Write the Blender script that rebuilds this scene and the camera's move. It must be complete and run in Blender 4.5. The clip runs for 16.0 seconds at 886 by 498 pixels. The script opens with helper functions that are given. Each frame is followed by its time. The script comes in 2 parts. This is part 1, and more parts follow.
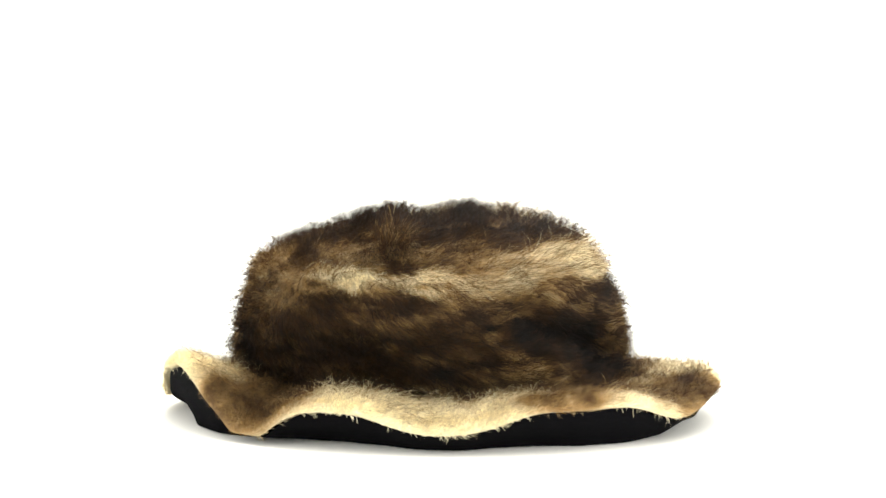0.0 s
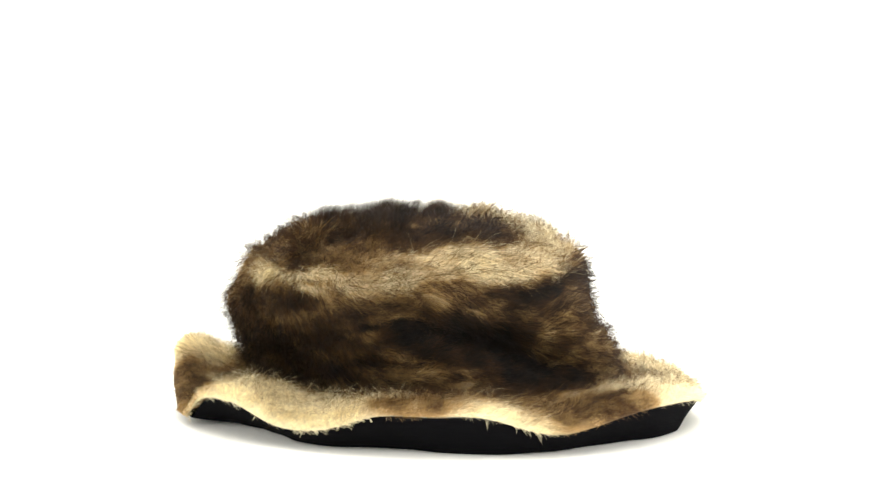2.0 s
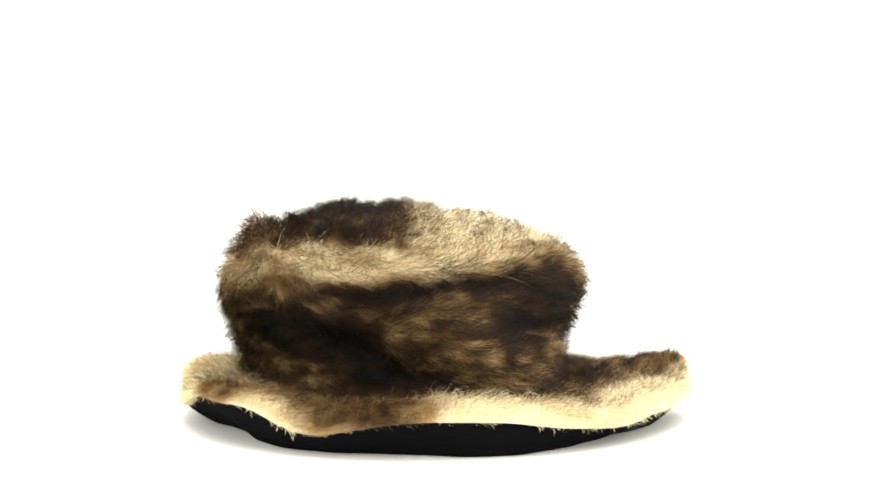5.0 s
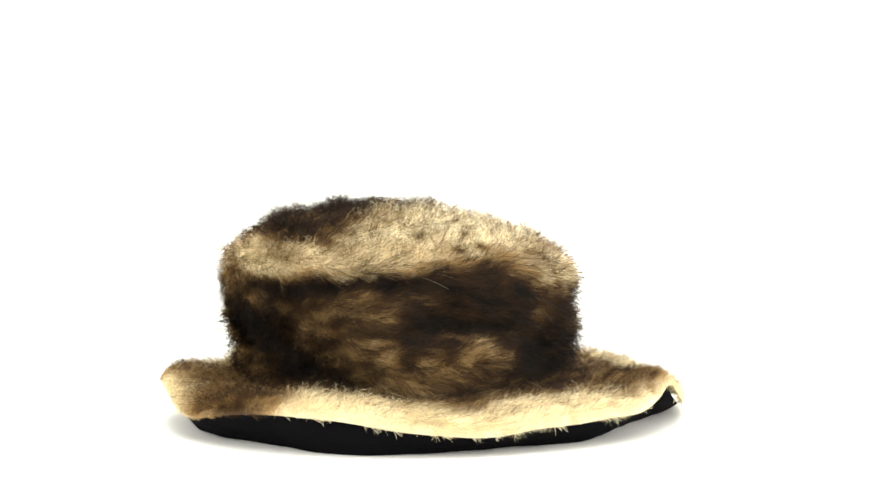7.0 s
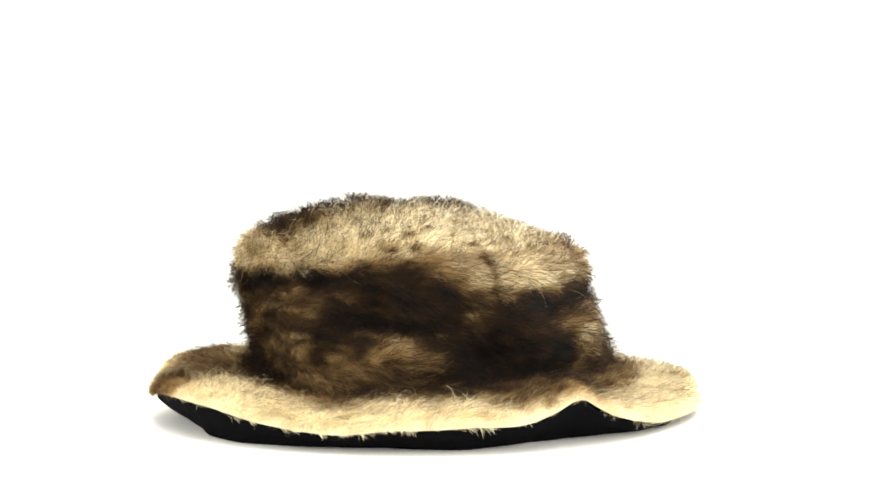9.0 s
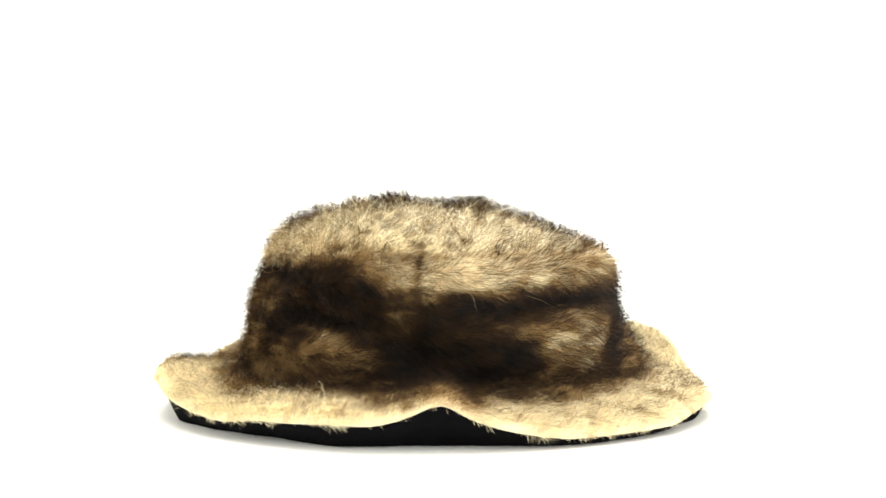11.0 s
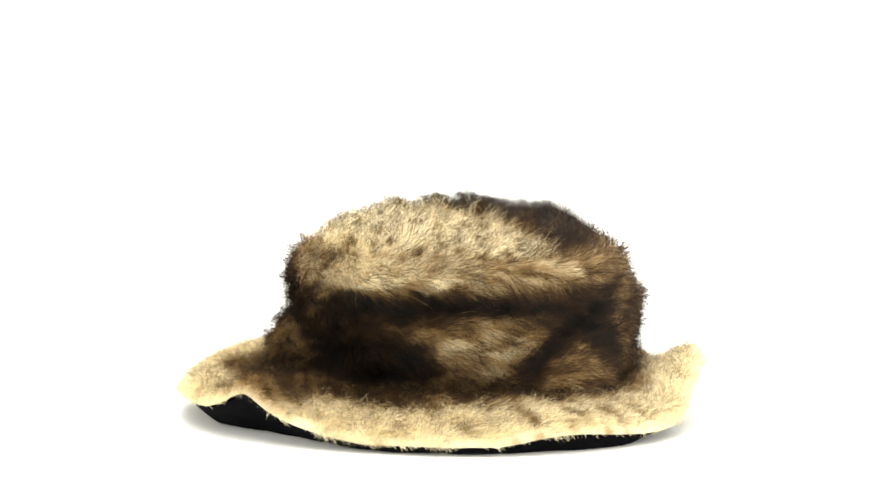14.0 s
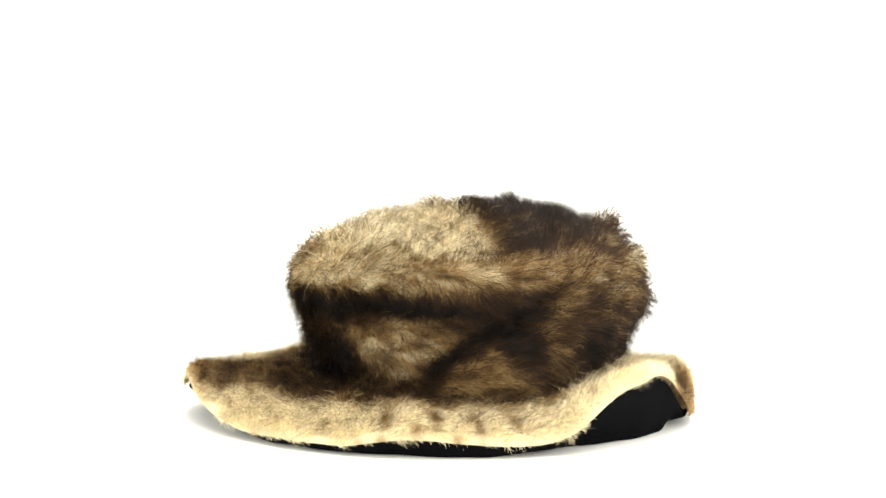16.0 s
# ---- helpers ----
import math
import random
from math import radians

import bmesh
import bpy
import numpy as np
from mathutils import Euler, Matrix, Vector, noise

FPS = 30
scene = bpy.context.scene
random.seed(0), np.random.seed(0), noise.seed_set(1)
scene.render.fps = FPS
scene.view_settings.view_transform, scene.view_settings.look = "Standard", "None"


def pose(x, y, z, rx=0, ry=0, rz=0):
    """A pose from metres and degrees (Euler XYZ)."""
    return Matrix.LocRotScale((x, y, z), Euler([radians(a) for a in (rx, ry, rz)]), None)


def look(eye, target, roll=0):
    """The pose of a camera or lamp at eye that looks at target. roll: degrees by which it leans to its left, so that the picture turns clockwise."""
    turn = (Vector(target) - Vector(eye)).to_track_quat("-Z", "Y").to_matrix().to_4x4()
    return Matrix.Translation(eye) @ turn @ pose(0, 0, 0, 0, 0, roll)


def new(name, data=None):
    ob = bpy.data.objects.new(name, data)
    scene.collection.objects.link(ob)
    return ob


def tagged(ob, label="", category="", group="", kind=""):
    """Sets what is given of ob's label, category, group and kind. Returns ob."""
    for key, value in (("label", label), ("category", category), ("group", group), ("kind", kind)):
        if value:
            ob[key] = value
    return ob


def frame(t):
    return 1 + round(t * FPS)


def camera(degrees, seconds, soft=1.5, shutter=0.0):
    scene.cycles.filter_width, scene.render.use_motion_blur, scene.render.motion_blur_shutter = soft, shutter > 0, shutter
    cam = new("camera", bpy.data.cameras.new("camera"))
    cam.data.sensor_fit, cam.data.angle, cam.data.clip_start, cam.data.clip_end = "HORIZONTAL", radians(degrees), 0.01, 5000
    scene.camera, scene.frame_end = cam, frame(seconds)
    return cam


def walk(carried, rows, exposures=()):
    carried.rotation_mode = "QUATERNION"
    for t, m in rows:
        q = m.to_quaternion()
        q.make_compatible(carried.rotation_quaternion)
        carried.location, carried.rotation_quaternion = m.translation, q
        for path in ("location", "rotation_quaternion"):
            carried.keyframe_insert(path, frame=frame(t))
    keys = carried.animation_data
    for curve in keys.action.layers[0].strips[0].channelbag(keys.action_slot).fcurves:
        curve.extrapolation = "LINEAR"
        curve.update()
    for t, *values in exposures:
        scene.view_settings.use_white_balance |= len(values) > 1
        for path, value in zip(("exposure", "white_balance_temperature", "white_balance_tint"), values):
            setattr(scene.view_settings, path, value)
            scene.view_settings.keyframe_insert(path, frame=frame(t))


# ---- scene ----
from mathutils import kdtree

# A furry costume hat turns slowly on a seamless white photo table.
cam = camera(25.25, 16.0, soft=1.5)
STAND = pose(0.0, -1.295, 0.2113, 90 - 4.6, 0, -0.18)
walk(cam, [(0.0, STAND), (16.0, STAND)], exposures=[(0.0, 0.42), (16.0, 0.42)])

TURN_RATE = -15.2  # degrees a second, clockwise seen from above

# ---- light: a white studio with soft lamps ----
world = bpy.data.worlds.new("studio_air")
scene.world = world
world.use_nodes = True
world.node_tree.nodes["Background"].inputs["Color"].default_value = (1.0, 0.99, 0.97, 1)
world.node_tree.nodes["Background"].inputs["Strength"].default_value = 0.82


def softbox(name, eye, target, size, watts, colour=(1, 0.97, 0.92)):
    lamp = bpy.data.lights.new(name, "AREA")
    lamp.shape, lamp.size, lamp.energy, lamp.color = "SQUARE", size, watts, colour
    ob = new(name, lamp)
    ob.matrix_world = look(eye, target)
    return ob


softbox("softbox_overhead", (0.25, -0.35, 1.7), (0, 0, 0.05), 2.0, 27)
softbox("softbox_side", (1.5, -1.4, 0.75), (0, 0, 0.06), 1.4, 27)
softbox("softbox_side", (-1.6, -1.3, 0.75), (0, 0, 0.06), 1.4, 22)
softbox("softbox_backdrop", (0.0, 0.9, 1.9), (0, 2.3, 0.6), 1.2, 60)


# ---- materials ----
def material(name):
    mat = bpy.data.materials.new(name)
    mat.use_nodes = True
    return mat, mat.node_tree.nodes, mat.node_tree.links, mat.node_tree.nodes["Principled BSDF"]


def white_paper():
    mat, nodes, links, bsdf = material("white_paper")
    ramp = nodes.new("ShaderNodeValToRGB")
    tex = nodes.new("ShaderNodeTexNoise")
    tex.inputs["Scale"].default_value, tex.inputs["Detail"].default_value = 3.0, 6.0
    ramp.color_ramp.elements[0].color = (0.87, 0.87, 0.82, 1)
    ramp.color_ramp.elements[1].color = (0.9, 0.9, 0.855, 1)
    links.new(tex.outputs["Fac"], ramp.inputs["Fac"])
    links.new(ramp.outputs["Color"], bsdf.inputs["Base Color"])
    bsdf.inputs["Roughness"].default_value = 0.7
    bsdf.inputs["Specular IOR Level"].default_value = 0.2
    return mat


def fur_hair(translucent):
    mat, nodes, links, bsdf = material("fur_hair")
    col = nodes.new("ShaderNodeAttribute")
    col.attribute_name = "dye"
    geo = nodes.new("ShaderNodeNewGeometry")
    hsv = nodes.new("ShaderNodeHueSaturation")
    span = nodes.new("ShaderNodeMapRange")
    span.inputs["To Min"].default_value, span.inputs["To Max"].default_value = 0.6, 1.3
    links.new(geo.outputs["Random Per Island"], span.inputs["Value"])
    links.new(span.outputs["Result"], hsv.inputs["Value"])
    links.new(col.outputs["Color"], hsv.inputs["Color"])
    links.new(hsv.outputs["Color"], bsdf.inputs["Base Color"])
    bsdf.inputs["Roughness"].default_value = 0.55
    bsdf.inputs["Specular IOR Level"].default_value = 0.2
    glow = nodes.new("ShaderNodeBsdfTranslucent")
    links.new(hsv.outputs["Color"], glow.inputs["Color"])
    mix = nodes.new("ShaderNodeMixShader")
    mix.inputs["Fac"].default_value = translucent
    links.new(bsdf.outputs["BSDF"], mix.inputs[1])
    links.new(glow.outputs["BSDF"], mix.inputs[2])
    links.new(mix.outputs["Shader"], nodes["Material Output"].inputs["Surface"])
    return mat


def fur_hide():
    mat, nodes, links, bsdf = material("fur_hide")
    col = nodes.new("ShaderNodeAttribute")
    col.attribute_name = "dye"
    tex = nodes.new("ShaderNodeTexNoise")
    tex.inputs["Scale"].default_value, tex.inputs["Detail"].default_value = 900.0, 3.0
    mul = nodes.new("ShaderNodeMixRGB")
    mul.blend_type = "MULTIPLY"
    mul.inputs["Fac"].default_value = 0.5
    links.new(col.outputs["Color"], mul.inputs["Color1"])
    links.new(tex.outputs["Fac"], mul.inputs["Color2"])
    links.new(mul.outputs["Color"], bsdf.inputs["Base Color"])
    bump = nodes.new("ShaderNodeBump")
    bump.inputs["Strength"].default_value, bump.inputs["Distance"].default_value = 0.6, 0.001
    links.new(tex.outputs["Fac"], bump.inputs["Height"])
    links.new(bump.outputs["Normal"], bsdf.inputs["Normal"])
    bsdf.inputs["Roughness"].default_value = 0.9
    return mat


def black_felt():
    mat, nodes, links, bsdf = material("black_felt")
    tex = nodes.new("ShaderNodeTexNoise")
    tex.inputs["Scale"].default_value, tex.inputs["Detail"].default_value = 1400.0, 4.0
    lump = nodes.new("ShaderNodeTexNoise")
    lump.inputs["Scale"].default_value = 45.0
    ramp = nodes.new("ShaderNodeValToRGB")
    ramp.color_ramp.elements[0].color = (0.0022, 0.0022, 0.0026, 1)
    ramp.color_ramp.elements[1].color = (0.005, 0.005, 0.006, 1)
    links.new(lump.outputs["Fac"], ramp.inputs["Fac"])
    links.new(ramp.outputs["Color"], bsdf.inputs["Base Color"])
    bump = nodes.new("ShaderNodeBump")
    bump.inputs["Strength"].default_value, bump.inputs["Distance"].default_value = 0.5, 0.0006
    links.new(tex.outputs["Fac"], bump.inputs["Height"])
    links.new(bump.outputs["Normal"], bsdf.inputs["Normal"])
    bsdf.inputs["Roughness"].default_value = 0.95
    bsdf.inputs["Specular IOR Level"].default_value = 0.02
    return mat


PAPER, HAIR, HIDE, FELT = white_paper(), fur_hair(0.35), fur_hide(), black_felt()


# ---- setting: seamless paper that runs from the table up the back wall ----
def seamless():
    bm = bmesh.new()
    line = [(-6.0, 0.0), (-1.5, 0.0), (0.0, 0.0), (1.2, 0.0)]
    line += [(1.2 + 0.9 * math.sin(a), 0.9 - 0.9 * math.cos(a)) for a in np.linspace(0.1, math.pi / 2, 14)]
    line += [(2.1, 2.0), (2.1, 3.2)]
    rows = [[bm.verts.new((x, y, z)) for y, z in line] for x in (-5.0, -2.0, 0.0, 2.0, 5.0)]
    for a, b in zip(rows, rows[1:]):
        for k in range(len(line) - 1):
            bm.faces.new((a[k], b[k], b[k + 1], a[k + 1])).smooth = True
    me = bpy.data.meshes.new("backdrop")
    bm.to_mesh(me)
    me.materials.append(PAPER)
    thick = new("backdrop", me)
    tagged(thick, "seamless white paper backdrop curving up behind the hat", "backdrop", kind="structure")
    return thick


seamless()


# ---- the hat's form, in metres and radians, in the hat's own space ----
def waves(a, c):
    a = np.asarray(a, float)
    out = np.full_like(a, c[0])
    for k in range(1, (len(c) + 1) // 2):
        out = out + c[2 * k - 1] * np.cos(k * a) + c[2 * k] * np.sin(k * a)
    return out


LEVELS = np.array([26.0, 32.5, 47.5, 62.5, 77.5, 92.5, 107.0])
GIRTH = [
    (112.8, -1.7, -18.2, 14.4, -4.8, -3.3, 3.8, 3.0, 1.2, 0.4, 1.7, 0.0, 0.0, -0.0, -0.0),
    (112.8, -2.1, -18.4, 14.4, -5.0, -3.2, 4.2, 3.0, 1.0, 0.6, 1.7, 0.2, 0.0, -0.1, -0.2),
    (115.9, -3.0, -20.4, 9.5, -2.9, -2.0, 1.0, 3.1, 1.3, 1.0, -0.2, 0.2, -0.1, 0.1, -0.3),
    (116.6, -4.5, -23.2, 5.0, -2.3, -2.5, -1.4, 3.1, 1.0, 2.3, -1.4, -0.1, -0.3, -0.2, -0.3),
    (117.2, -4.5, -26.3, -0.3, 1.8, -3.0, -1.5, 1.3, -1.9, 1.0, 0.3, -0.1, -0.5, -0.4, 0.2),
    (116.9, -2.6, -25.0, -1.6, 0.3, -4.5, 0.0, 0.7, -0.6, -1.1, 1.1, 0.1, 0.2, -0.1, 0.2),
    (112.2, -0.4, -26.9, -1.3, -1.1, -5.5, 0.9, -1.2, -1.4, -0.9, 0.6, -0.0, 0.2, 0.1, 0.2),
]
BRIM = (177.1, 2.4, -4.1, 7.3, -4.7, -1.7, -1.0, -0.5, -1.4, 0.5, 0.0, 0.3, 0.4)
EDGE = (14.3, 0.8, -4.8, 2.0, 3.3, -4.0, -4.4, 1.9, 1.1, 2.4, -2.1, -0.0, 3.2, 2.4, -3.8, -2.5, -1.4, 0.7, 1.1, 1.0, -0.2, -1.8,
        0.2, 0.6, 0.9, -0.2, -1.0, 0.1, 1.0, 1.0, -0.3, -0.9, -0.2, 0.3, -0.0, -0.1, -0.5, -0.1, 0.3, 0.3, 0.1)
REST = (158.1, -0.9, -0.4, 12.2, -9.1, 0.6, -0.4, -1.3, 1.6, 1.5, -1.9, -0.5, -0.7, 2.4, 2.6, 1.3, -0.4, 0.8, -0.2, -0.9, -0.4)
SWELL = (-4.8, 2.6, 1.6, 2.5, -1.8, 0.1, -3.0, -3.8, -5.0, 7.4, 6.2, -1.8)
PILE = 8.0      # how far the fur stands off the cloth, mm
DOME = 32.0     # rise of the crown's top above its rim, mm


def girth(a, z):
    """Radius of the crown, fur included, at the angle a and the height z, in mm."""
    z = np.clip(z, LEVELS[0], LEVELS[-1])
    rs = np.stack([waves(a, c) for c in GIRTH])
    k = np.clip(np.searchsorted(LEVELS, z, side="right") - 1, 0, len(LEVELS) - 2)
    f = (z - LEVELS[k]) / (LEVELS[k + 1] - LEVELS[k])
    f = f * f * (3 - 2 * f)
    n = np.arange(len(np.ravel(a)))
    rs = rs.reshape(len(LEVELS), -1)
    k, f = np.ravel(k), np.ravel(f)
    return (rs[k, n] * (1 - f) + rs[k + 1, n] * f).reshape(np.shape(a))


def away(a, b):
    """Difference of two angles, in degrees."""
    return (np.degrees(a) - b + 180) % 360 - 180


def spot(a, h, at, height, wide, tall, slope=0.0):
    """A soft round weight at an angle in degrees and a height in mm; slope: mm of height a degree."""
    d = away(a, at)
    return np.exp(-(d / wide) ** 2 - ((h - height - slope * d) / tall) ** 2)


def dents(a, z):
    """How far the crown's wall is pushed in, mm: soft folds pressed into the cloth."""
    a = a - math.radians(4)
    deep = 18 * spot(a, z, 300, 66, 13, 10, -0.5) + 16 * spot(a, z, 326, 48, 12, 10, -0.4)
    deep = deep + 12 * spot(a, z, 346, 93, 26, 6, 0.05) + 10 * spot(a, z, 18, 67, 15, 5) + 11 * spot(a, z, 60, 52, 16, 14)
    deep = deep + 10 * spot(a, z, 108, 76, 36, 5) + 10 * spot(a, z, 168, 70, 20, 6, 1.1) - 4 * spot(a, z, 130, 54, 18, 14)
    return deep - 4 * spot(a, z, 348, 76, 16, 9) - 4 * spot(a, z, 23, 50, 10, 9) - 3 * spot(a, z, 160, 42, 10, 9)


def swell(a, rho):
    """Uneven rise of the crown's soft top, mm; rho is 1 at the rim and 0 in the middle."""
    c = SWELL
    out = c[0] + c[1] * rho ** 2
    for k in (1, 2, 3, 4):
        out = out + rho ** k * (c[2 * k] * np.cos(k * a) + c[2 * k + 1] * np.sin(k * a))
    return (1 - rho ** 2) * (out + rho ** 3 * (c[10] * np.cos(a) + c[11] * np.sin(a)))


def tufts(a, v):
    """Where hair stands up in tufts on the dark half of the top."""
    h = np.where(v < 1, 22 + 78 * v, 100 + 90 * (v - 1))
    small = spot(a, h, 225, 140, 8, 5) + spot(a, h, 320, 172, 14, 6) + spot(a, h, 347, 150, 8, 5) + spot(a, h, 285, 158, 9, 5) + spot(a, h, 170, 168, 14, 6)
    return spot(a, h, 256, 117, 2.8, 3.5) + 0.3 * small


def crown_form(a, v):
    """v from 0 to 1 climbs the wall, from 1 to 2 the top."""
    a, v = np.asarray(a, float), np.asarray(v, float)
    q = np.clip(v - 1, 0, 1)
    wall = np.clip(v, 0, 1)
    z = 22 + (100 - 22) * wall
    r = girth(a, z) - PILE - dents(a, z)
    shrink = 1 - q
    z = z + DOME * (1 - shrink ** (2.7 + 0.9 * np.cos(a - math.radians(300))))
    z = z + swell(a, shrink) + 4 * tufts(a, v)
    cx, cy = 0.0, -28.0
    x, y = r * np.cos(a), r * np.sin(a)
    x, y = cx + (x - cx) * shrink, cy + (y - cy) * shrink
    return np.stack([x, y, z], -1) * 0.001


def edge_height(a):
    z = waves(a, EDGE) + 4 * np.exp(-(away(a, 78) / 4.0) ** 2) + 5 * np.exp(-(away(a, 202) / 5.0) ** 2) - 12 * np.exp(-(away(a, 214) / 6.0) ** 2) - 5 * np.exp(-(away(a, 180) / 9.0) ** 2)
    return np.maximum(z, 3.0)


def brim_form(a, s):
    """s from 0 at the crown to 1 at the edge, then on to 1.2 round the edge."""
    a, s = np.asarray(a, float), np.asarray(s, float)
    inner = girth(a, np.full_like(a, 26.0)) - PILE - 4
    outer = waves(a, BRIM) - 3.5
    edge = edge_height(a) + 8
    f = np.clip(s, 0, 1)
    over = np.clip((s - 1) / 0.2, 0, 1) * math.pi * 0.45
    r = inner + (outer - 6 - inner) * f + 6 * np.sin(over)
    z = 20 + (edge - 20) * f ** 1.3 + 3 * np.sin(f * math.pi) - 6 * (1 - np.cos(over))
    return np.stack([r * np.cos(a), r * np.sin(a), z], -1) * 0.001


def lining_form(a, s):
    """The black cloth below: s from 0 at the edge, 0.5 where it rests on the table, to 1 at the head opening."""
    a, s = np.asarray(a, float), np.asarray(s, float)
    outer = waves(a, BRIM) - 7.5
    rest = np.minimum(waves(a, REST) - 5, outer - 5)
    edge = edge_height(a) + 2
    f = np.clip(s * 2, 0, 1)
    g = np.clip(s * 2 - 1, 0, 1)
    crease = 1.2 * np.sin(7 * a + 1) + 0.9 * np.sin(13 * a + 2.4) + 0.6 * np.sin(29 * a)
    r = outer - (outer - rest) * f ** 1.2 - g * 60 + crease * f
    z = 0.6 + (edge - 0.6) * (1 - f) ** 1.05 + 9 * g
    return np.stack([r * np.cos(a), r * np.sin(a), z], -1) * 0.001


# ---- dye of the fur, shade of the crown's folds included: 0 black-brown, 0.35 brown, 0.65 tan, 1 cream, 1.3 off-white ----
TONES = np.array([(0.006, 0.0045, 0.004), (0.088, 0.045, 0.017), (0.48, 0.31, 0.125), (0.96, 0.865, 0.575), (0.98, 0.925, 0.70)])


def tone(t):
    t = np.clip(t, 0, 1.3)
    return np.stack([np.interp(t, (0.0, 0.35, 0.65, 1.0, 1.3), TONES[:, k]) for k in range(3)], -1)


def ripple(p, size, seed):
    """Smooth noise from -1 to 1 at points p, with lumps of about that size in metres."""
    rng = np.random.default_rng(seed)
    out = np.zeros(len(p))
    for _ in range(10):
        k = rng.normal(size=3)
        k *= 2 * math.pi / (size * 2) * rng.uniform(0.6, 1.5) / np.linalg.norm(k)
        out += np.sin(p @ k + rng.uniform(0, 6.283))
    return out / 3.2


def lay(t, a, h, at, height, wide, tall, value, slope=0.0):
    """Lay a soft-edged patch of one tone over the tones t; height in mm along the form."""
    d = away(a, at)
    q = (d / (wide * 1.08)) ** 2 + ((h - height - slope * d) / (tall * 1.08)) ** 2
    f = np.exp(-q ** 1.9)
    return t * (1 - f) + value * f


def streak(a, h, seed):
    """Streaks along the girth, about -1 to 1."""
    rng = np.random.default_rng(seed)
    out = np.zeros(len(a))
    for _ in range(14):
        out += np.sin(rng.integers(-22, 23) * a + rng.uniform(0.25, 1.3) * h * rng.choice((-1, 1)) + rng.uniform(0, 6.283))
    return out / 4.0


def flecks(p, pitch, seed):
    """Small dark dashes in uneven staggered rows, 0 to 1, seen from above; pitch in metres."""
    row = np.floor(p[:, 1] / (pitch * 0.85))
    col = np.floor(p[:, 0] / pitch + 0.5 * (row % 2))
    def chance(k):
        s = np.sin(row * 127.1 + col * 311.7 + k * 74.7 + seed) * 43758.5453
        return s - np.floor(s)
    cx = (col + 0.5 - 0.5 * (row % 2) + 0.5 * (chance(1) - 0.5)) * pitch
    cy = (row + 0.5 + 0.4 * (chance(2) - 0.5)) * pitch * 0.85
    long, thin = 0.0030 + 0.0014 * chance(3), 0.0032
    dx, dy = p[:, 0] - cx, p[:, 1] - cy
    return np.exp(-((dx + 0.3 * dy) / long) ** 2 - (dy / thin) ** 2) * (chance(4) > 0.2)


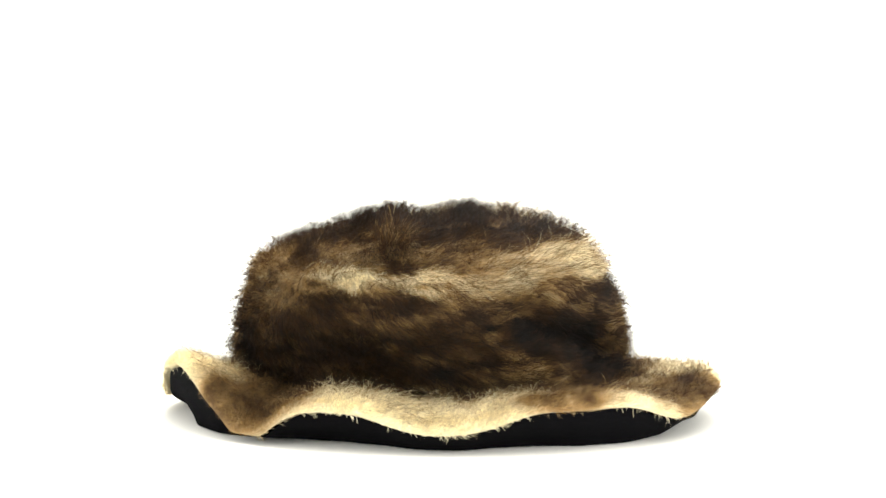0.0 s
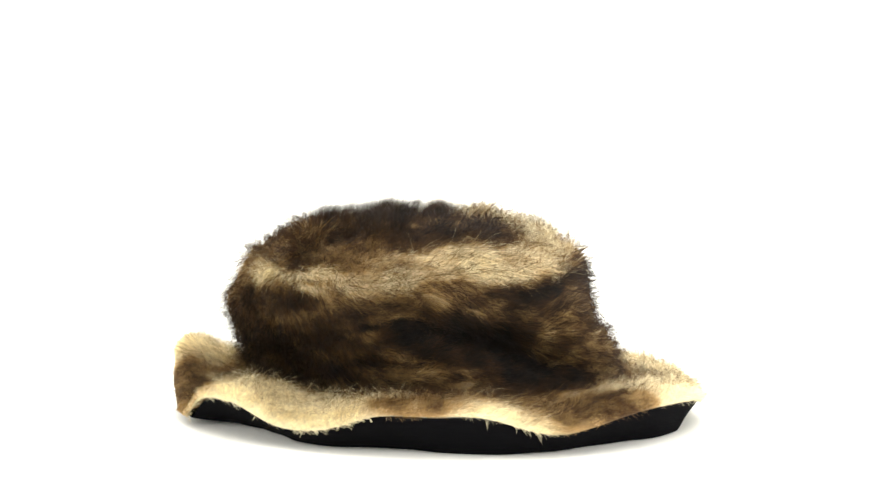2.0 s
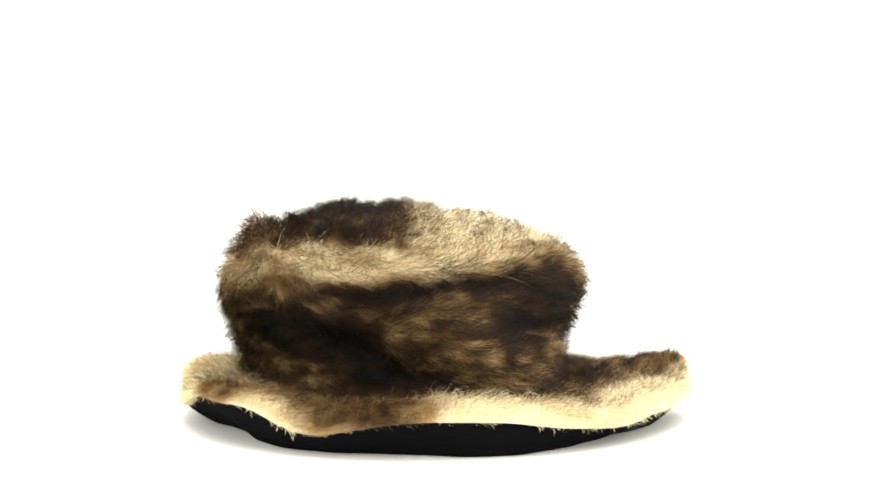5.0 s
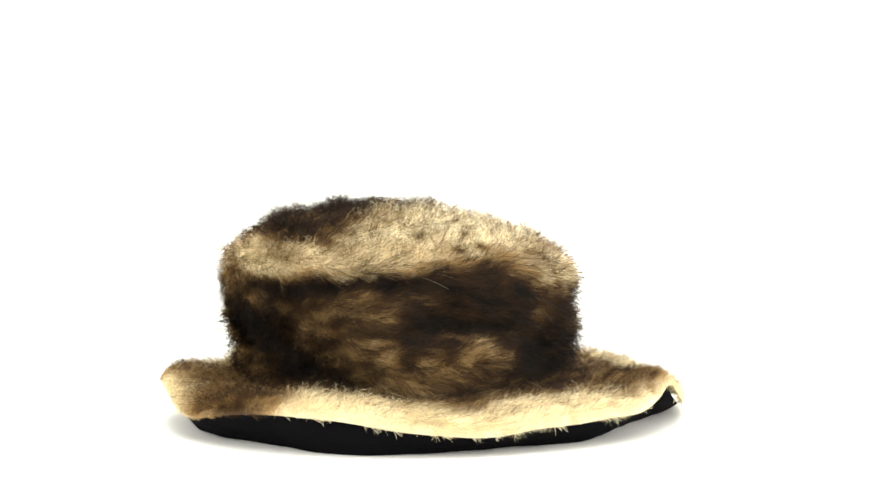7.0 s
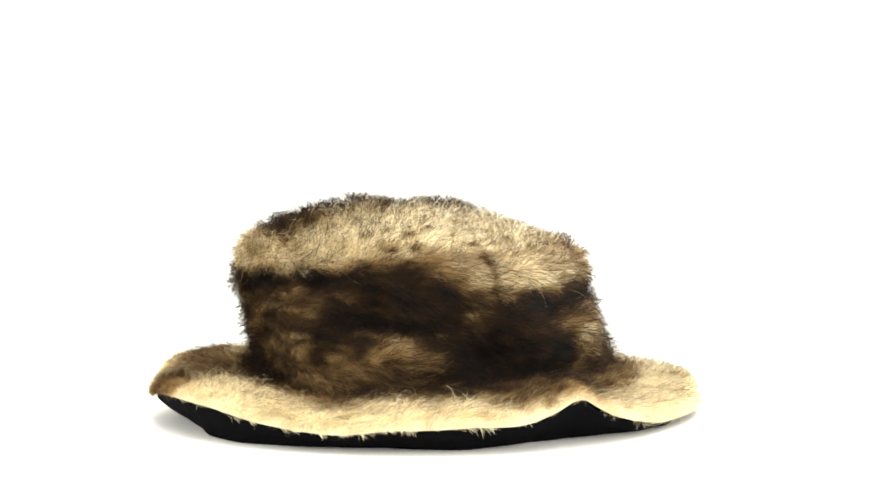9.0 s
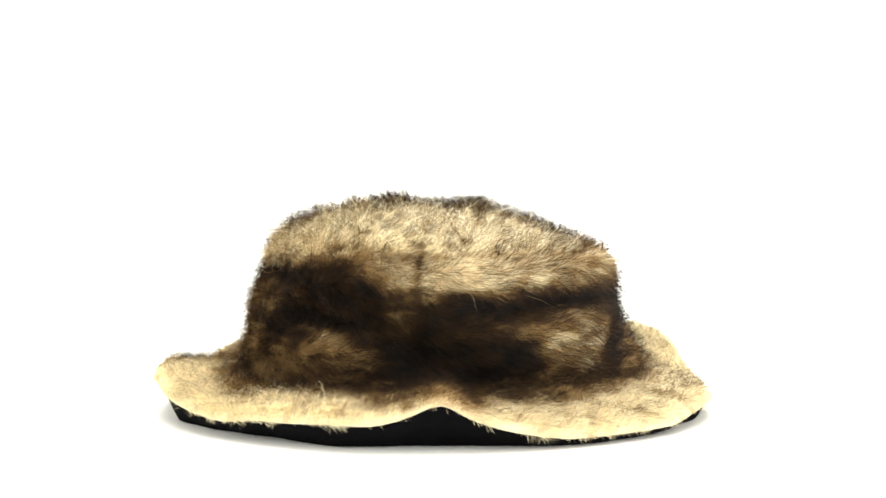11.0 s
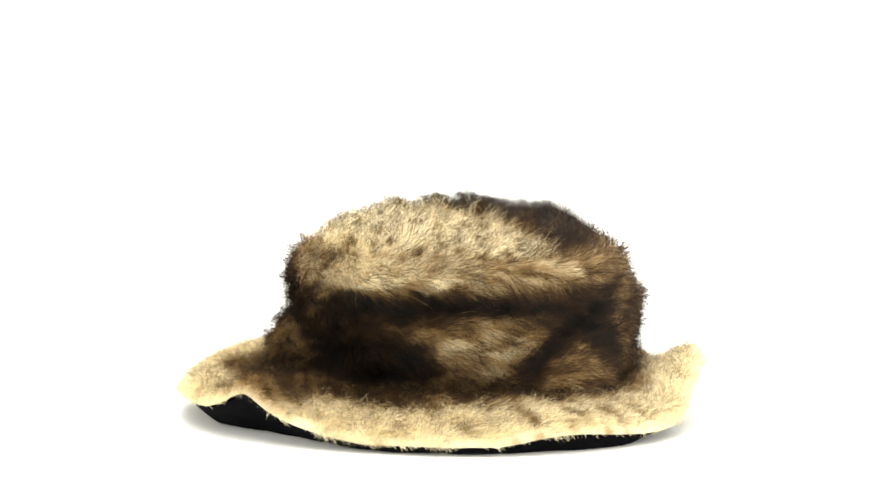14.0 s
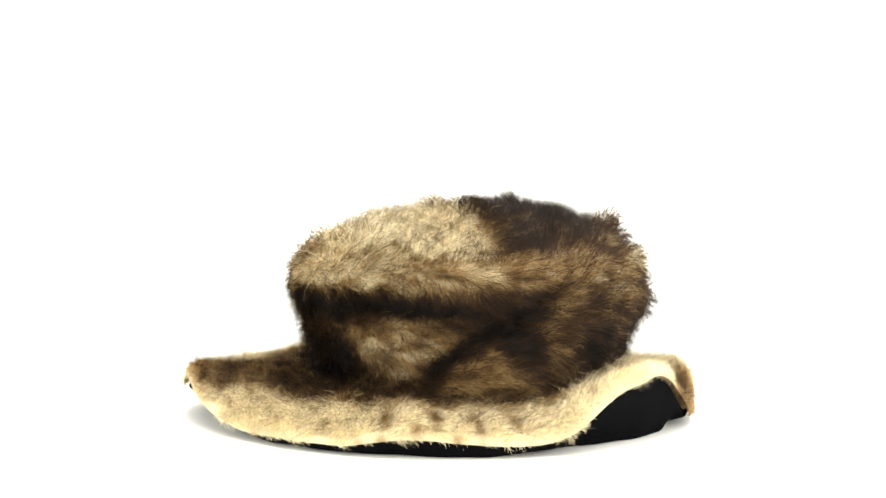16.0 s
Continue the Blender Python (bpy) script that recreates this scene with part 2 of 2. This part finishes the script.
def crown_dye_and_shade(a, v, p):
    h = np.where(v < 1, 22 + 78 * v, 100 + 90 * (v - 1))
    # the top: cream on one half, whitened to paint in light from above, dark on the other
    across = math.radians(77)
    pale = 1 / (1 + np.exp(-(p[:, 1] * 1000 * math.sin(across) + p[:, 0] * 1000 * math.cos(across) + 20) / 6))
    top = 0.17 + (0.12 * streak(a, h * 0.8, 55) + 0.09 * ripple(p, 0.009, 56)) * (1 - pale) + 1.0 * pale
    f = np.clip((h - 104) / 10, 0, 1)
    t = 0.35 * (1 - f) + top * f
    a = a - math.radians(4)
    h = h + 2.0 * streak(a, h * 0.4, 51)
    # near-black patches along the dents paint the folds' shade into the fur colour
    t = lay(t, a, h, 246, 60, 37, 30, 0.27)
    t = lay(t, a, h, 241, 48, 35, 15, 0.2)
    t = lay(t, a, h, 251, 98, 23, 6, 1.0, -0.07)
    t = lay(t, a, h, 280, 84, 13, 9, 0.34)
    t = lay(t, a, h, 246, 115, 23, 5, 0.68)
    t = lay(t, a, h, 206, 100, 11, 9, 0.5)
    t = lay(t, a, h, 290, 111, 18, 7, 0.7)
    t = lay(t, a, h, 285, 53, 13, 8, 0.55, -1.15)
    t = lay(t, a, h, 304, 102, 16, 6, 0.75, 0.19)
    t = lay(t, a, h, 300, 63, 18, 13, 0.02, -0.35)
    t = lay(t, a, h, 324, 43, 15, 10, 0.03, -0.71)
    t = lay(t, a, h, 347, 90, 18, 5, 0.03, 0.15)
    t = lay(t, a, h, 338, 61, 10, 18, 0.42)
    t = lay(t, a, h, 274, 96, 26, 7, 0.8)
    t = lay(t, a, h, 308, 101, 23, 7, 0.78, 0.3)
    t = lay(t, a, h, 348, 106, 51, 6, 0.85, 0.16)
    t = lay(t, a, h, 282, 116, 28, 4, 0.3)
    t = lay(t, a, h, 248, 115, 29, 6, 0.62)
    t = lay(t, a, h, 320, 112, 10, 4, 0.15)
    t = lay(t, a, h, 348, 90, 26, 7, 0.03)
    t = lay(t, a, h, 299, 96, 14, 7, 0.65)
    t = lay(t, a, h, 350, 72, 12, 11, 0.36)
    t = lay(t, a, h, 306, 69, 21, 9, 0.03, -0.29)
    t = lay(t, a, h, 334, 46, 15, 11, 0.03, -0.89)
    t = lay(t, a, h, 297, 46, 18, 8, 0.48, -0.57)
    t = lay(t, a, h, 4, 43, 10, 18, 0.5)
    t = lay(t, a, h, 326, 103, 18, 6, 0.85, 0.25)
    t = lay(t, a, h, 4, 108, 33, 7, 0.88)
    t = lay(t, a, h, 344, 106, 47, 7, 0.9)
    t = lay(t, a, h, 336, 91, 28, 7, 0.03)
    t = lay(t, a, h, 352, 79, 15, 13, 0.4, -0.69)
    t = lay(t, a, h, 6, 49, 8, 18, 0.52, -1.87)
    t = lay(t, a, h, 294, 66, 24, 17, 0.1)
    t = lay(t, a, h, 332, 50, 14, 12, 0.1, -0.94)
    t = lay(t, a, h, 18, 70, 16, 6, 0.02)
    t = lay(t, a, h, 14, 47, 10, 9, 0.42)
    t = lay(t, a, h, 32, 80, 21, 9, 0.36)
    t = lay(t, a, h, 28, 52, 10, 15, 0.1)
    t = lay(t, a, h, 70, 102, 25, 9, 0.8)
    t = lay(t, a, h, 18, 94, 24, 5, 0.2)
    t = lay(t, a, h, 355, 73, 12, 13, 0.4, -0.64)
    t = lay(t, a, h, 26, 64, 15, 5, 0.02)
    t = lay(t, a, h, 26, 50, 10, 9, 0.52, -0.64)
    t = lay(t, a, h, 66, 45, 25, 17, 0.04)
    t = lay(t, a, h, 7, 42, 10, 10, 0.52)
    t = lay(t, a, h, 60, 73, 18, 11, 0.3)
    t = lay(t, a, h, 116, 57, 10, 15, 0.42)
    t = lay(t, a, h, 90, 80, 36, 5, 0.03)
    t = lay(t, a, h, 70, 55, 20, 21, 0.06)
    t = lay(t, a, h, 58, 83, 5, 15, 0.42)
    t = lay(t, a, h, 80, 99, 40, 9, 0.86)
    t = lay(t, a, h, 34, 85, 32, 18, 0.12)
    t = lay(t, a, h, 59, 80, 6, 22, 0.46)
    t = lay(t, a, h, 96, 99, 38, 10, 0.88)
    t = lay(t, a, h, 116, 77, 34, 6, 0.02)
    t = lay(t, a, h, 99, 65, 26, 5, 0.26)
    t = lay(t, a, h, 85, 45, 31, 15, 0.06)
    t = lay(t, a, h, 36, 47, 11, 8, 0.42)
    t = lay(t, a, h, 132, 54, 14, 17, 0.68)
    t = lay(t, a, h, 161, 43, 8, 12, 0.55)
    t = lay(t, a, h, 174, 64, 8, 26, 0.08)
    t = lay(t, a, h, 148, 39, 4, 11, 0.08)
    t = lay(t, a, h, 110, 100, 53, 11, 0.88)
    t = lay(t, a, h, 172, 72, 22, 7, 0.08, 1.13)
    t = lay(t, a, h, 162, 40, 9, 11, 0.5)
    t = lay(t, a, h, 182, 64, 8, 15, 0.4)
    t = lay(t, a, h, 156, 100, 27, 10, 0.72)
    t = lay(t, a, h, 184, 71, 10, 15, 0.42, 1.07)
    t = lay(t, a, h, 198, 50, 7, 23, 0.08)
    t = lay(t, a, h, 216, 87, 12, 9, 0.62)
    t = lay(t, a, h, 174, 42, 13, 10, 0.46)
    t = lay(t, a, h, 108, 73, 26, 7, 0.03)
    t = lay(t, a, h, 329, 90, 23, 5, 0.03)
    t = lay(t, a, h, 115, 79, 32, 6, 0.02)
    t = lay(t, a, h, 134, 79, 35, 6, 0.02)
    t = lay(t, a, h, 142, 54, 13, 12, 0.68)
    t = lay(t, a, h, 175, 67, 6, 22, 0.08)
    t = lay(t, a, h, 66, 92, 1.6, 22, 0.3)
    t = lay(t, a, h, 132, 52, 13, 17, 0.64)
    t = lay(t, a, h, 334, 56, 8, 19, 0.48)
    t = lay(t, a, h, 279, 79, 10, 6, 0.42)
    t = lay(t, a, h, 273, 77, 18, 8, 0.34)
    t = lay(t, a, h, 291, 82, 16, 5, 0.42)
    t = lay(t, a, h, 36, 48, 11, 8, 0.52, -0.41)
    t = lay(t, a, h, 26, 68, 15, 6, 0.02)
    t = lay(t, a, h, 164, 58, 15, 5, 0.06, 1.14)
    t = lay(t, a, h, 190, 106, 18, 10, 0.6)
    t = lay(t, a, h, 215, 96, 17, 9, 0.62)
    t = lay(t, a, h, 195, 103, 15, 9, 0.62)
    t = lay(t, a, h, 312, 84, 10, 5, 0.4)
    t = lay(t, a, h, 304, 54, 10, 5, 0.4, -0.64)
    t = lay(t, a, h, 26, 64, 15, 6, 0.02)
    t = lay(t, a, h, 308, 95, 9, 6, 0.5)
    t = lay(t, a, h, 250, 106, 15, 4, 0.35)
    t = lay(t, a, h, 286, 58, 7, 5, 0.6, -1.39)
    t = lay(t, a, h, 296, 42, 7, 4, 0.5, -1.04)
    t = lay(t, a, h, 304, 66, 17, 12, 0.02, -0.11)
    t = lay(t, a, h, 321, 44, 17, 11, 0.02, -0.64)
    t = lay(t, a, h, 340, 61, 6, 15, 0.42)
    t = lay(t, a, h, 340, 73, 13, 10, 0.4, -0.46)
    t = lay(t, a, h, 356, 49, 8, 13, 0.46)
    t = lay(t, a, h, 298, 41, 14, 7, 0.5, -0.84)
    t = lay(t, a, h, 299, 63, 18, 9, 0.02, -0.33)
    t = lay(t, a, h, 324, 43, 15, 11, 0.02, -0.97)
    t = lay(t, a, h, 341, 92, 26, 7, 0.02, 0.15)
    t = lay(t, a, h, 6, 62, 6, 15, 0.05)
    t = lay(t, a, h, 112, 64, 20, 5, 0.38)
    t = lay(t, a, h, 92, 42, 33, 11, 0.05)
    t = lay(t, a, h, 134, 51, 12, 16, 0.7)
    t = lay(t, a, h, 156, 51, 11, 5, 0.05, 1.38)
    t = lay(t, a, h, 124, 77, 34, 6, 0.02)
    t = lay(t, a, h, 119, 89, 29, 3, 0.62)
    t = lay(t, a, h, 318, 105, 30, 6, 0.88)
    t = t - 1.15 * flecks(p, 0.0155, 54) * pale * np.clip((h - 106) / 6, 0, 1)
    return np.clip(t, 0, 1.3) + (0.07 + 0.07 * (h < 98)) * streak(a, h, 52) * np.clip(t * 4, 0.2, 1)


def brim_dye(a, s, p):
    out = s * 100
    t = 0.5 + 0.47 * np.clip((s - 0.32 + 0.08 * ripple(p, 0.02, 61)) / 0.3, 0, 1)
    t = lay(t, a, out, 223, 70, 10, 60, 0.52)
    t = lay(t, a, out, 312, 60, 16, 35, 0.6)
    t = lay(t, a, out, 330, 90, 10, 40, 0.5)
    t = lay(t, a, out, 268, 70, 12, 60, 0.97)
    t = lay(t, a, out, 58, 42, 18, 16, 0.16)
    t = lay(t, a, out, 338, 100, 8, 40, 0.35)
    t = lay(t, a, out, 20, 45, 14, 25, 0.45)
    t = lay(t, a, out, 80, 70, 9, 38, 0.42)
    t = lay(t, a, out, 102, 40, 18, 22, 0.3)
    t = lay(t, a, out, 218, 95, 6, 40, 0.45)
    for at in (143, 153, 161, 169):
        t = lay(t, a, out, at, 80, 1.2, 17, 0.45, 5.0)
    t = t - 0.4 * flecks(p, 0.019, 64) * np.exp(-(away(a, 105) / 60) ** 4)
    t = lay(t, a, out, 126, 45, 12, 14, 0.5)
    t = lay(t, a, out, 66, 70, 7, 26, 0.48)
    t = lay(t, a, out, 48, 55, 9, 12, 0.45)
    t = lay(t, a, out, 296, 98, 9, 26, 0.45)
    t = lay(t, a, out, 234, 85, 8, 30, 0.5)
    return t + 0.05 * ripple(p, 0.008, 62) * (s < 0.6)


# ---- building ----
def part(name, bm_or_me, mat, parent, label="", kind=""):
    me = bm_or_me
    if not isinstance(me, bpy.types.Mesh):
        me = bpy.data.meshes.new(name)
        bm_or_me.to_mesh(me)
        bm_or_me.free()
    me.materials.append(mat)
    ob = new(name, me)
    ob.parent = parent
    return tagged(ob, label, kind=kind)


def sheet(name, form, v0, v1, nu, nv, flip=False, dye=None):
    """A closed band of cloth."""
    u = np.linspace(0, 2 * math.pi, nu + 1)[:-1]
    v = np.linspace(v0, v1, nv + 1)
    a, b = (g.ravel() for g in np.meshgrid(u, v))
    pts = form(a, b)
    i, j = (g.ravel() for g in np.meshgrid(np.arange(nu), np.arange(nv)))
    k = (i + 1) % nu
    quads = np.stack([j * nu + i, j * nu + k, (j + 1) * nu + k, (j + 1) * nu + i], -1)
    if flip:
        quads = quads[:, ::-1]
    me = bpy.data.meshes.new(name)
    me.from_pydata(pts.tolist(), [], quads.tolist())
    me.polygons.foreach_set("use_smooth", np.ones(len(quads), bool))
    if dye is not None:
        col = np.ones((len(pts), 4))
        col[:, :3] = tone(dye(a, b, pts))
        me.color_attributes.new("dye", "FLOAT_COLOR", "POINT").data.foreach_set("color", col.ravel())
    me.update()
    return me


def fur(name, form, v0, v1, count, comb, dye, seed, long, wide=0.00014, clump=0.0045, pull=0.45, loose=0.2, curl=0.2, crowd=None):
    """Many thin tapered hairs that grow from a form. comb gives the way the hair lies (0: along the girth, 90: up the form) and its lift."""
    rng = np.random.default_rng(seed)
    nu, nv = 360, 120
    u = (np.arange(nu) + 0.5) * 2 * math.pi / nu
    v = v0 + (np.arange(nv) + 0.5) * (v1 - v0) / nv
    a, b = (g.ravel() for g in np.meshgrid(u, v))
    e = 1e-3
    da = (form(a + e, b) - form(a - e, b)) / (2 * e)
    db = (form(a, b + e) - form(a, b - e)) / (2 * e)
    area = np.linalg.norm(np.cross(da, db), axis=1)
    chance = area if crowd is None else area * crowd(a, b)
    cell = rng.choice(len(a), count, p=chance / chance.sum())
    a = a[cell] + (rng.random(count) - 0.5) * 2 * math.pi / nu
    b = np.clip(b[cell] + (rng.random(count) - 0.5) * (v1 - v0) / nv, v0, v1)
    root = form(a, b)
    ea = form(a + e, b) - form(a - e, b)
    eb = form(a, np.minimum(b + e, v1)) - form(a, np.maximum(b - e, v0))
    ea /= np.linalg.norm(ea, axis=1)[:, None]
    n = np.cross(ea, eb)
    n /= np.linalg.norm(n, axis=1)[:, None] + 1e-12
    n *= np.where(np.sum(n * (root - np.array([0, -0.02, 0.02])), axis=1) < 0, -1, 1)[:, None] if not name.startswith("brim") else np.where(n[:, 2] < -0.3, -1, 1)[:, None]
    up = np.cross(n, ea)
    up *= np.where(np.sum(up * eb, axis=1) < 0, -1, 1)[:, None]
    way, lift, size = comb(a, b, root, rng)
    flat = ea * np.cos(way)[:, None] + up * np.sin(way)[:, None]
    size = size * long * rng.uniform(0.65, 1.15, count)
    # hairs draw together in tufts
    seeds = rng.choice(count, max(8, int(area.sum() * (2 * math.pi / nu) * ((v1 - v0) / nv) / clump ** 2)), replace=False)
    from_tree = tree_of(root[seeds])
    near = np.array([from_tree.find(p)[1] for p in root.tolist()])
    gather = (root[seeds][near] - root) * pull
    lean = rng.normal(size=(len(seeds), 3))[near] * loose
    flat = flat + lean + rng.normal(size=(count, 3)) * 0.10
    flat -= n * np.sum(flat * n, axis=1)[:, None]
    flat /= np.linalg.norm(flat, axis=1)[:, None]
    lift = lift + rng.normal(size=len(seeds))[near] * 0.12 + rng.normal(size=count) * 0.10
    lift = np.clip(lift, 0.08, 1.3)
    side = np.cross(flat, n)
    twist = rng.normal(size=count) * 0.7
    bend = side * (0.6 * rng.normal(size=len(seeds))[near] + 0.6 * rng.normal(size=count))[:, None] * curl
    side = side * np.cos(twist)[:, None] + n * np.sin(twist)[:, None]
    pts = []
    steps = (0.0, 0.33, 0.68, 1.0)
    for s in steps:
        c = root + size[:, None] * (flat * (np.cos(lift) * s)[:, None] + n * (np.sin(lift) * s * (1 - 0.35 * s))[:, None])
        c = c + gather * s ** 1.5 + bend * (size * s * s)[:, None]
        c[:, 2] -= size * 0.10 * s * s
        c[:, 2] = np.maximum(c[:, 2], 0.0008)
        half = wide * (1 - 0.6 * s * s)
        if s < 1:
            pts += [c - side * half, c + side * half]
        else:
            pts.append(c)
    verts = np.stack(pts, 1).reshape(-1, 3)
    me = bpy.data.meshes.new(name)
    me.vertices.add(count * 7)
    me.vertices.foreach_set("co", verts.astype(np.float32).ravel())
    loops = (np.arange(count)[:, None] * 7 + np.array([0, 1, 3, 2, 2, 3, 5, 4, 4, 5, 6])).ravel()
    starts = (np.arange(count)[:, None] * 11 + np.array([0, 4, 8])).ravel()
    me.loops.add(len(loops))
    me.loops.foreach_set("vertex_index", loops.astype(np.int32))
    me.polygons.add(len(starts))
    me.polygons.foreach_set("loop_start", starts.astype(np.int32))
    me.polygons.foreach_set("use_smooth", np.ones(len(starts), bool))
    e = 1e-3
    per_a = np.linalg.norm(form(a + e, b) - form(a - e, b), axis=1) / (2 * e)
    per_b = np.linalg.norm(form(a, b + e) - form(a, b - e), axis=1) / (2 * e)
    shades = []
    for part_way in (0.25, 0.8):
        reach = part_way * size * np.cos(lift)
        at_a = a + np.clip(reach * np.sum(flat * ea, axis=1) / np.maximum(per_a, 0.02), -0.3, 0.3)
        at_b = np.clip(b + np.clip(reach * np.sum(flat * up, axis=1) / np.maximum(per_b, 0.02), -0.4, 0.4), v0, v1)
        shades.append(dye(at_a, at_b, form(at_a, at_b), rng))
    low, high = shades[0][0], shades[1][1]
    col = np.ones((count, 7, 4), np.float32)
    for k, s in enumerate((0, 0, 0.33, 0.33, 0.68, 0.68, 1)):
        f = min(1.0, max(0.0, (s - 0.25) / 0.5))
        col[:, k, :3] = tone(low * (1 - f) + high * f)
    me.color_attributes.new("dye", "FLOAT_COLOR", "POINT").data.foreach_set("color", col.ravel())
    me.update(calc_edges=True)
    return me


def tree_of(points):
    tree = kdtree.KDTree(len(points))
    for k, p in enumerate(points.tolist()):
        tree.insert(p, k)
    tree.balance()
    return tree


def crown_comb(a, v, p, rng):
    n = len(a)
    h = np.where(v < 1, 22 + 78 * v, 100 + 90 * (v - 1))
    top = np.clip((h - 100) / 12, 0, 1)
    way = (1 - top) * (-0.05 + 0.42 * ripple(p, 0.026, 5)) + top * (0.1 + 0.9 * ripple(p, 0.04, 6))
    lift = 0.5 + 0.22 * ripple(p, 0.014, 7) + top * (0.14 + 0.22 * ripple(p, 0.012, 12)) + rng.normal(size=n) * 0.13
    lift = lift + (rng.random(n) < 0.08) * rng.uniform(0.2, 0.7, n)
    tuft = tufts(a, v)
    return way + 0.9 * tuft, lift + 0.8 * tuft, 1.0 + 0.18 * ripple(p, 0.012, 8) + 0.7 * tuft - 0.1 * top


def crown_guard(a, v, p, rng):
    way, lift, size = crown_comb(a, v, p, rng)
    top = np.clip(v - 0.95, 0, 0.1) * 10
    return way + rng.normal(size=len(a)) * (0.35 + 0.5 * top), lift + 0.3 + 0.12 * top + 0.25 * ripple(p, 0.009, 13), size + 0.12 * top


def brim_comb(a, s, p, rng):
    n = len(a)
    near_edge = np.clip((s - 0.75) / 0.3, 0, 1)
    way = (0.35 + 0.5 * ripple(p, 0.03, 9)) * (1 - near_edge) + near_edge * (-0.1 + 0.5 * ripple(p, 0.02, 14))
    lift = 0.55 + 0.3 * near_edge + 0.16 * ripple(p, 0.012, 10) + rng.normal(size=n) * 0.2
    lift = lift + (rng.random(n) < 0.08) * rng.uniform(0.1, 0.7, n)
    return way + rng.normal(size=n) * (0.25 + 0.3 * near_edge), lift, 1.0 + 0.2 * ripple(p, 0.012, 11) - 0.25 * near_edge - 0.35 * np.clip((s - 0.98) / 0.12, 0, 1)


def brim_guard(a, s, p, rng):
    way, lift, size = brim_comb(a, s, p, rng)
    return way + 0.3 + rng.normal(size=len(a)) * 0.8, lift + 0.25 + rng.normal(size=len(a)) * 0.35, size + 0.35 * rng.random(len(a)) + 0.3 * np.clip((s - 0.75) / 0.3, 0, 1)


def strands(plain, seed, tipped):
    """Dye of single hairs: the hide's tone, some hairs with dark tips."""
    def dye(a, v, p, rng):
        t = plain(a, v, p)
        t = t + (0.08 * ripple(p, 0.010, seed) + 0.05 * ripple(p, 0.004, seed + 1)) * np.clip(1.5 - t, 0.4, 1) + rng.normal(size=len(a)) * 0.05
        dark = rng.random(len(a)) < tipped * (0.5 + 0.9 * np.clip(ripple(p, 0.012, seed + 2) + 0.3, 0, 1.5))
        return t, np.where(dark, t * 0.35 - 0.05, t + 0.05)
    return dye


def guard(plain, seed, above):
    """Dye of the long outer hairs: darker than the wool under them, darkest at the tip."""
    def dye(a, v, p, rng):
        t = plain(a, v, p)
        patch = np.clip(0.55 + 0.6 * ripple(p, 0.012, seed), 0, 1)
        pale = rng.random(len(a)) < 0.50 * np.clip((t - 0.6) / 0.35, 0, 1) * (1.15 - 0.5 * patch) * np.where(p[:, 2] > above, 1.0, 0.2)
        return np.where(pale, t, t * 0.55), np.where(pale, t + 0.05, t * 0.15)
    return dye


def build_hat():
    hat = new("fur_hat")
    tagged(hat, "shaggy brown and cream faux-fur hat with a wavy black-lined brim", "hat")
    part("crown", sheet("crown", crown_form, 0, 2, 240, 90, dye=crown_dye_and_shade), HIDE, hat, "fur-covered round crown with a domed top")
    part("brim", sheet("brim", brim_form, 0, 1.2, 360, 24, flip=True, dye=brim_dye), HIDE, hat, "wavy floppy brim covered in cream fur")
    part("lining", sheet("lining", lining_form, 0, 1, 360, 24), FELT, hat, "black felt lining under the brim")
    part("crown_fur", fur("crown_fur", crown_form, 0, 2, 265000, crown_comb, strands(crown_dye_and_shade, 21, 0.10), 3, 0.0145, wide=0.00012, pull=0.5), HAIR, hat,
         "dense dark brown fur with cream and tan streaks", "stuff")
    part("crown_guard_hair", fur("crown_guard_hair", crown_form, 0, 1.97, 46000, crown_guard, guard(crown_dye_and_shade, 41, 0.104), 5, 0.026, wide=0.00011, clump=0.006, pull=0.6, curl=0.35, crowd=lambda a, v: 1 + 22 * tufts(a, v)),
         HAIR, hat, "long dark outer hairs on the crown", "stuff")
    part("brim_fur", fur("brim_fur", brim_form, 0, 1.2, 190000, brim_comb, strands(brim_dye, 31, 0.04), 4, 0.0135, wide=0.00012, clump=0.0035, pull=0.15, loose=0.2), HAIR, hat,
         "plush pale cream fur, brown near the crown", "stuff")
    part("brim_guard_hair", fur("brim_guard_hair", brim_form, 0, 1.0, 32000, brim_guard, guard(brim_dye, 43, -1.0), 6, 0.0185, wide=0.000085, clump=0.004, pull=0.5, curl=0.4),
         HAIR, hat, "stray longer brown and cream hairs on the brim", "stuff")
    return hat


HAT = build_hat()


def motions():
    rows = []
    for k in range(17):
        rows.append((float(k), pose(0, 0, 0, 0, 0, TURN_RATE * k)))
    walk(HAT, rows)


motions()
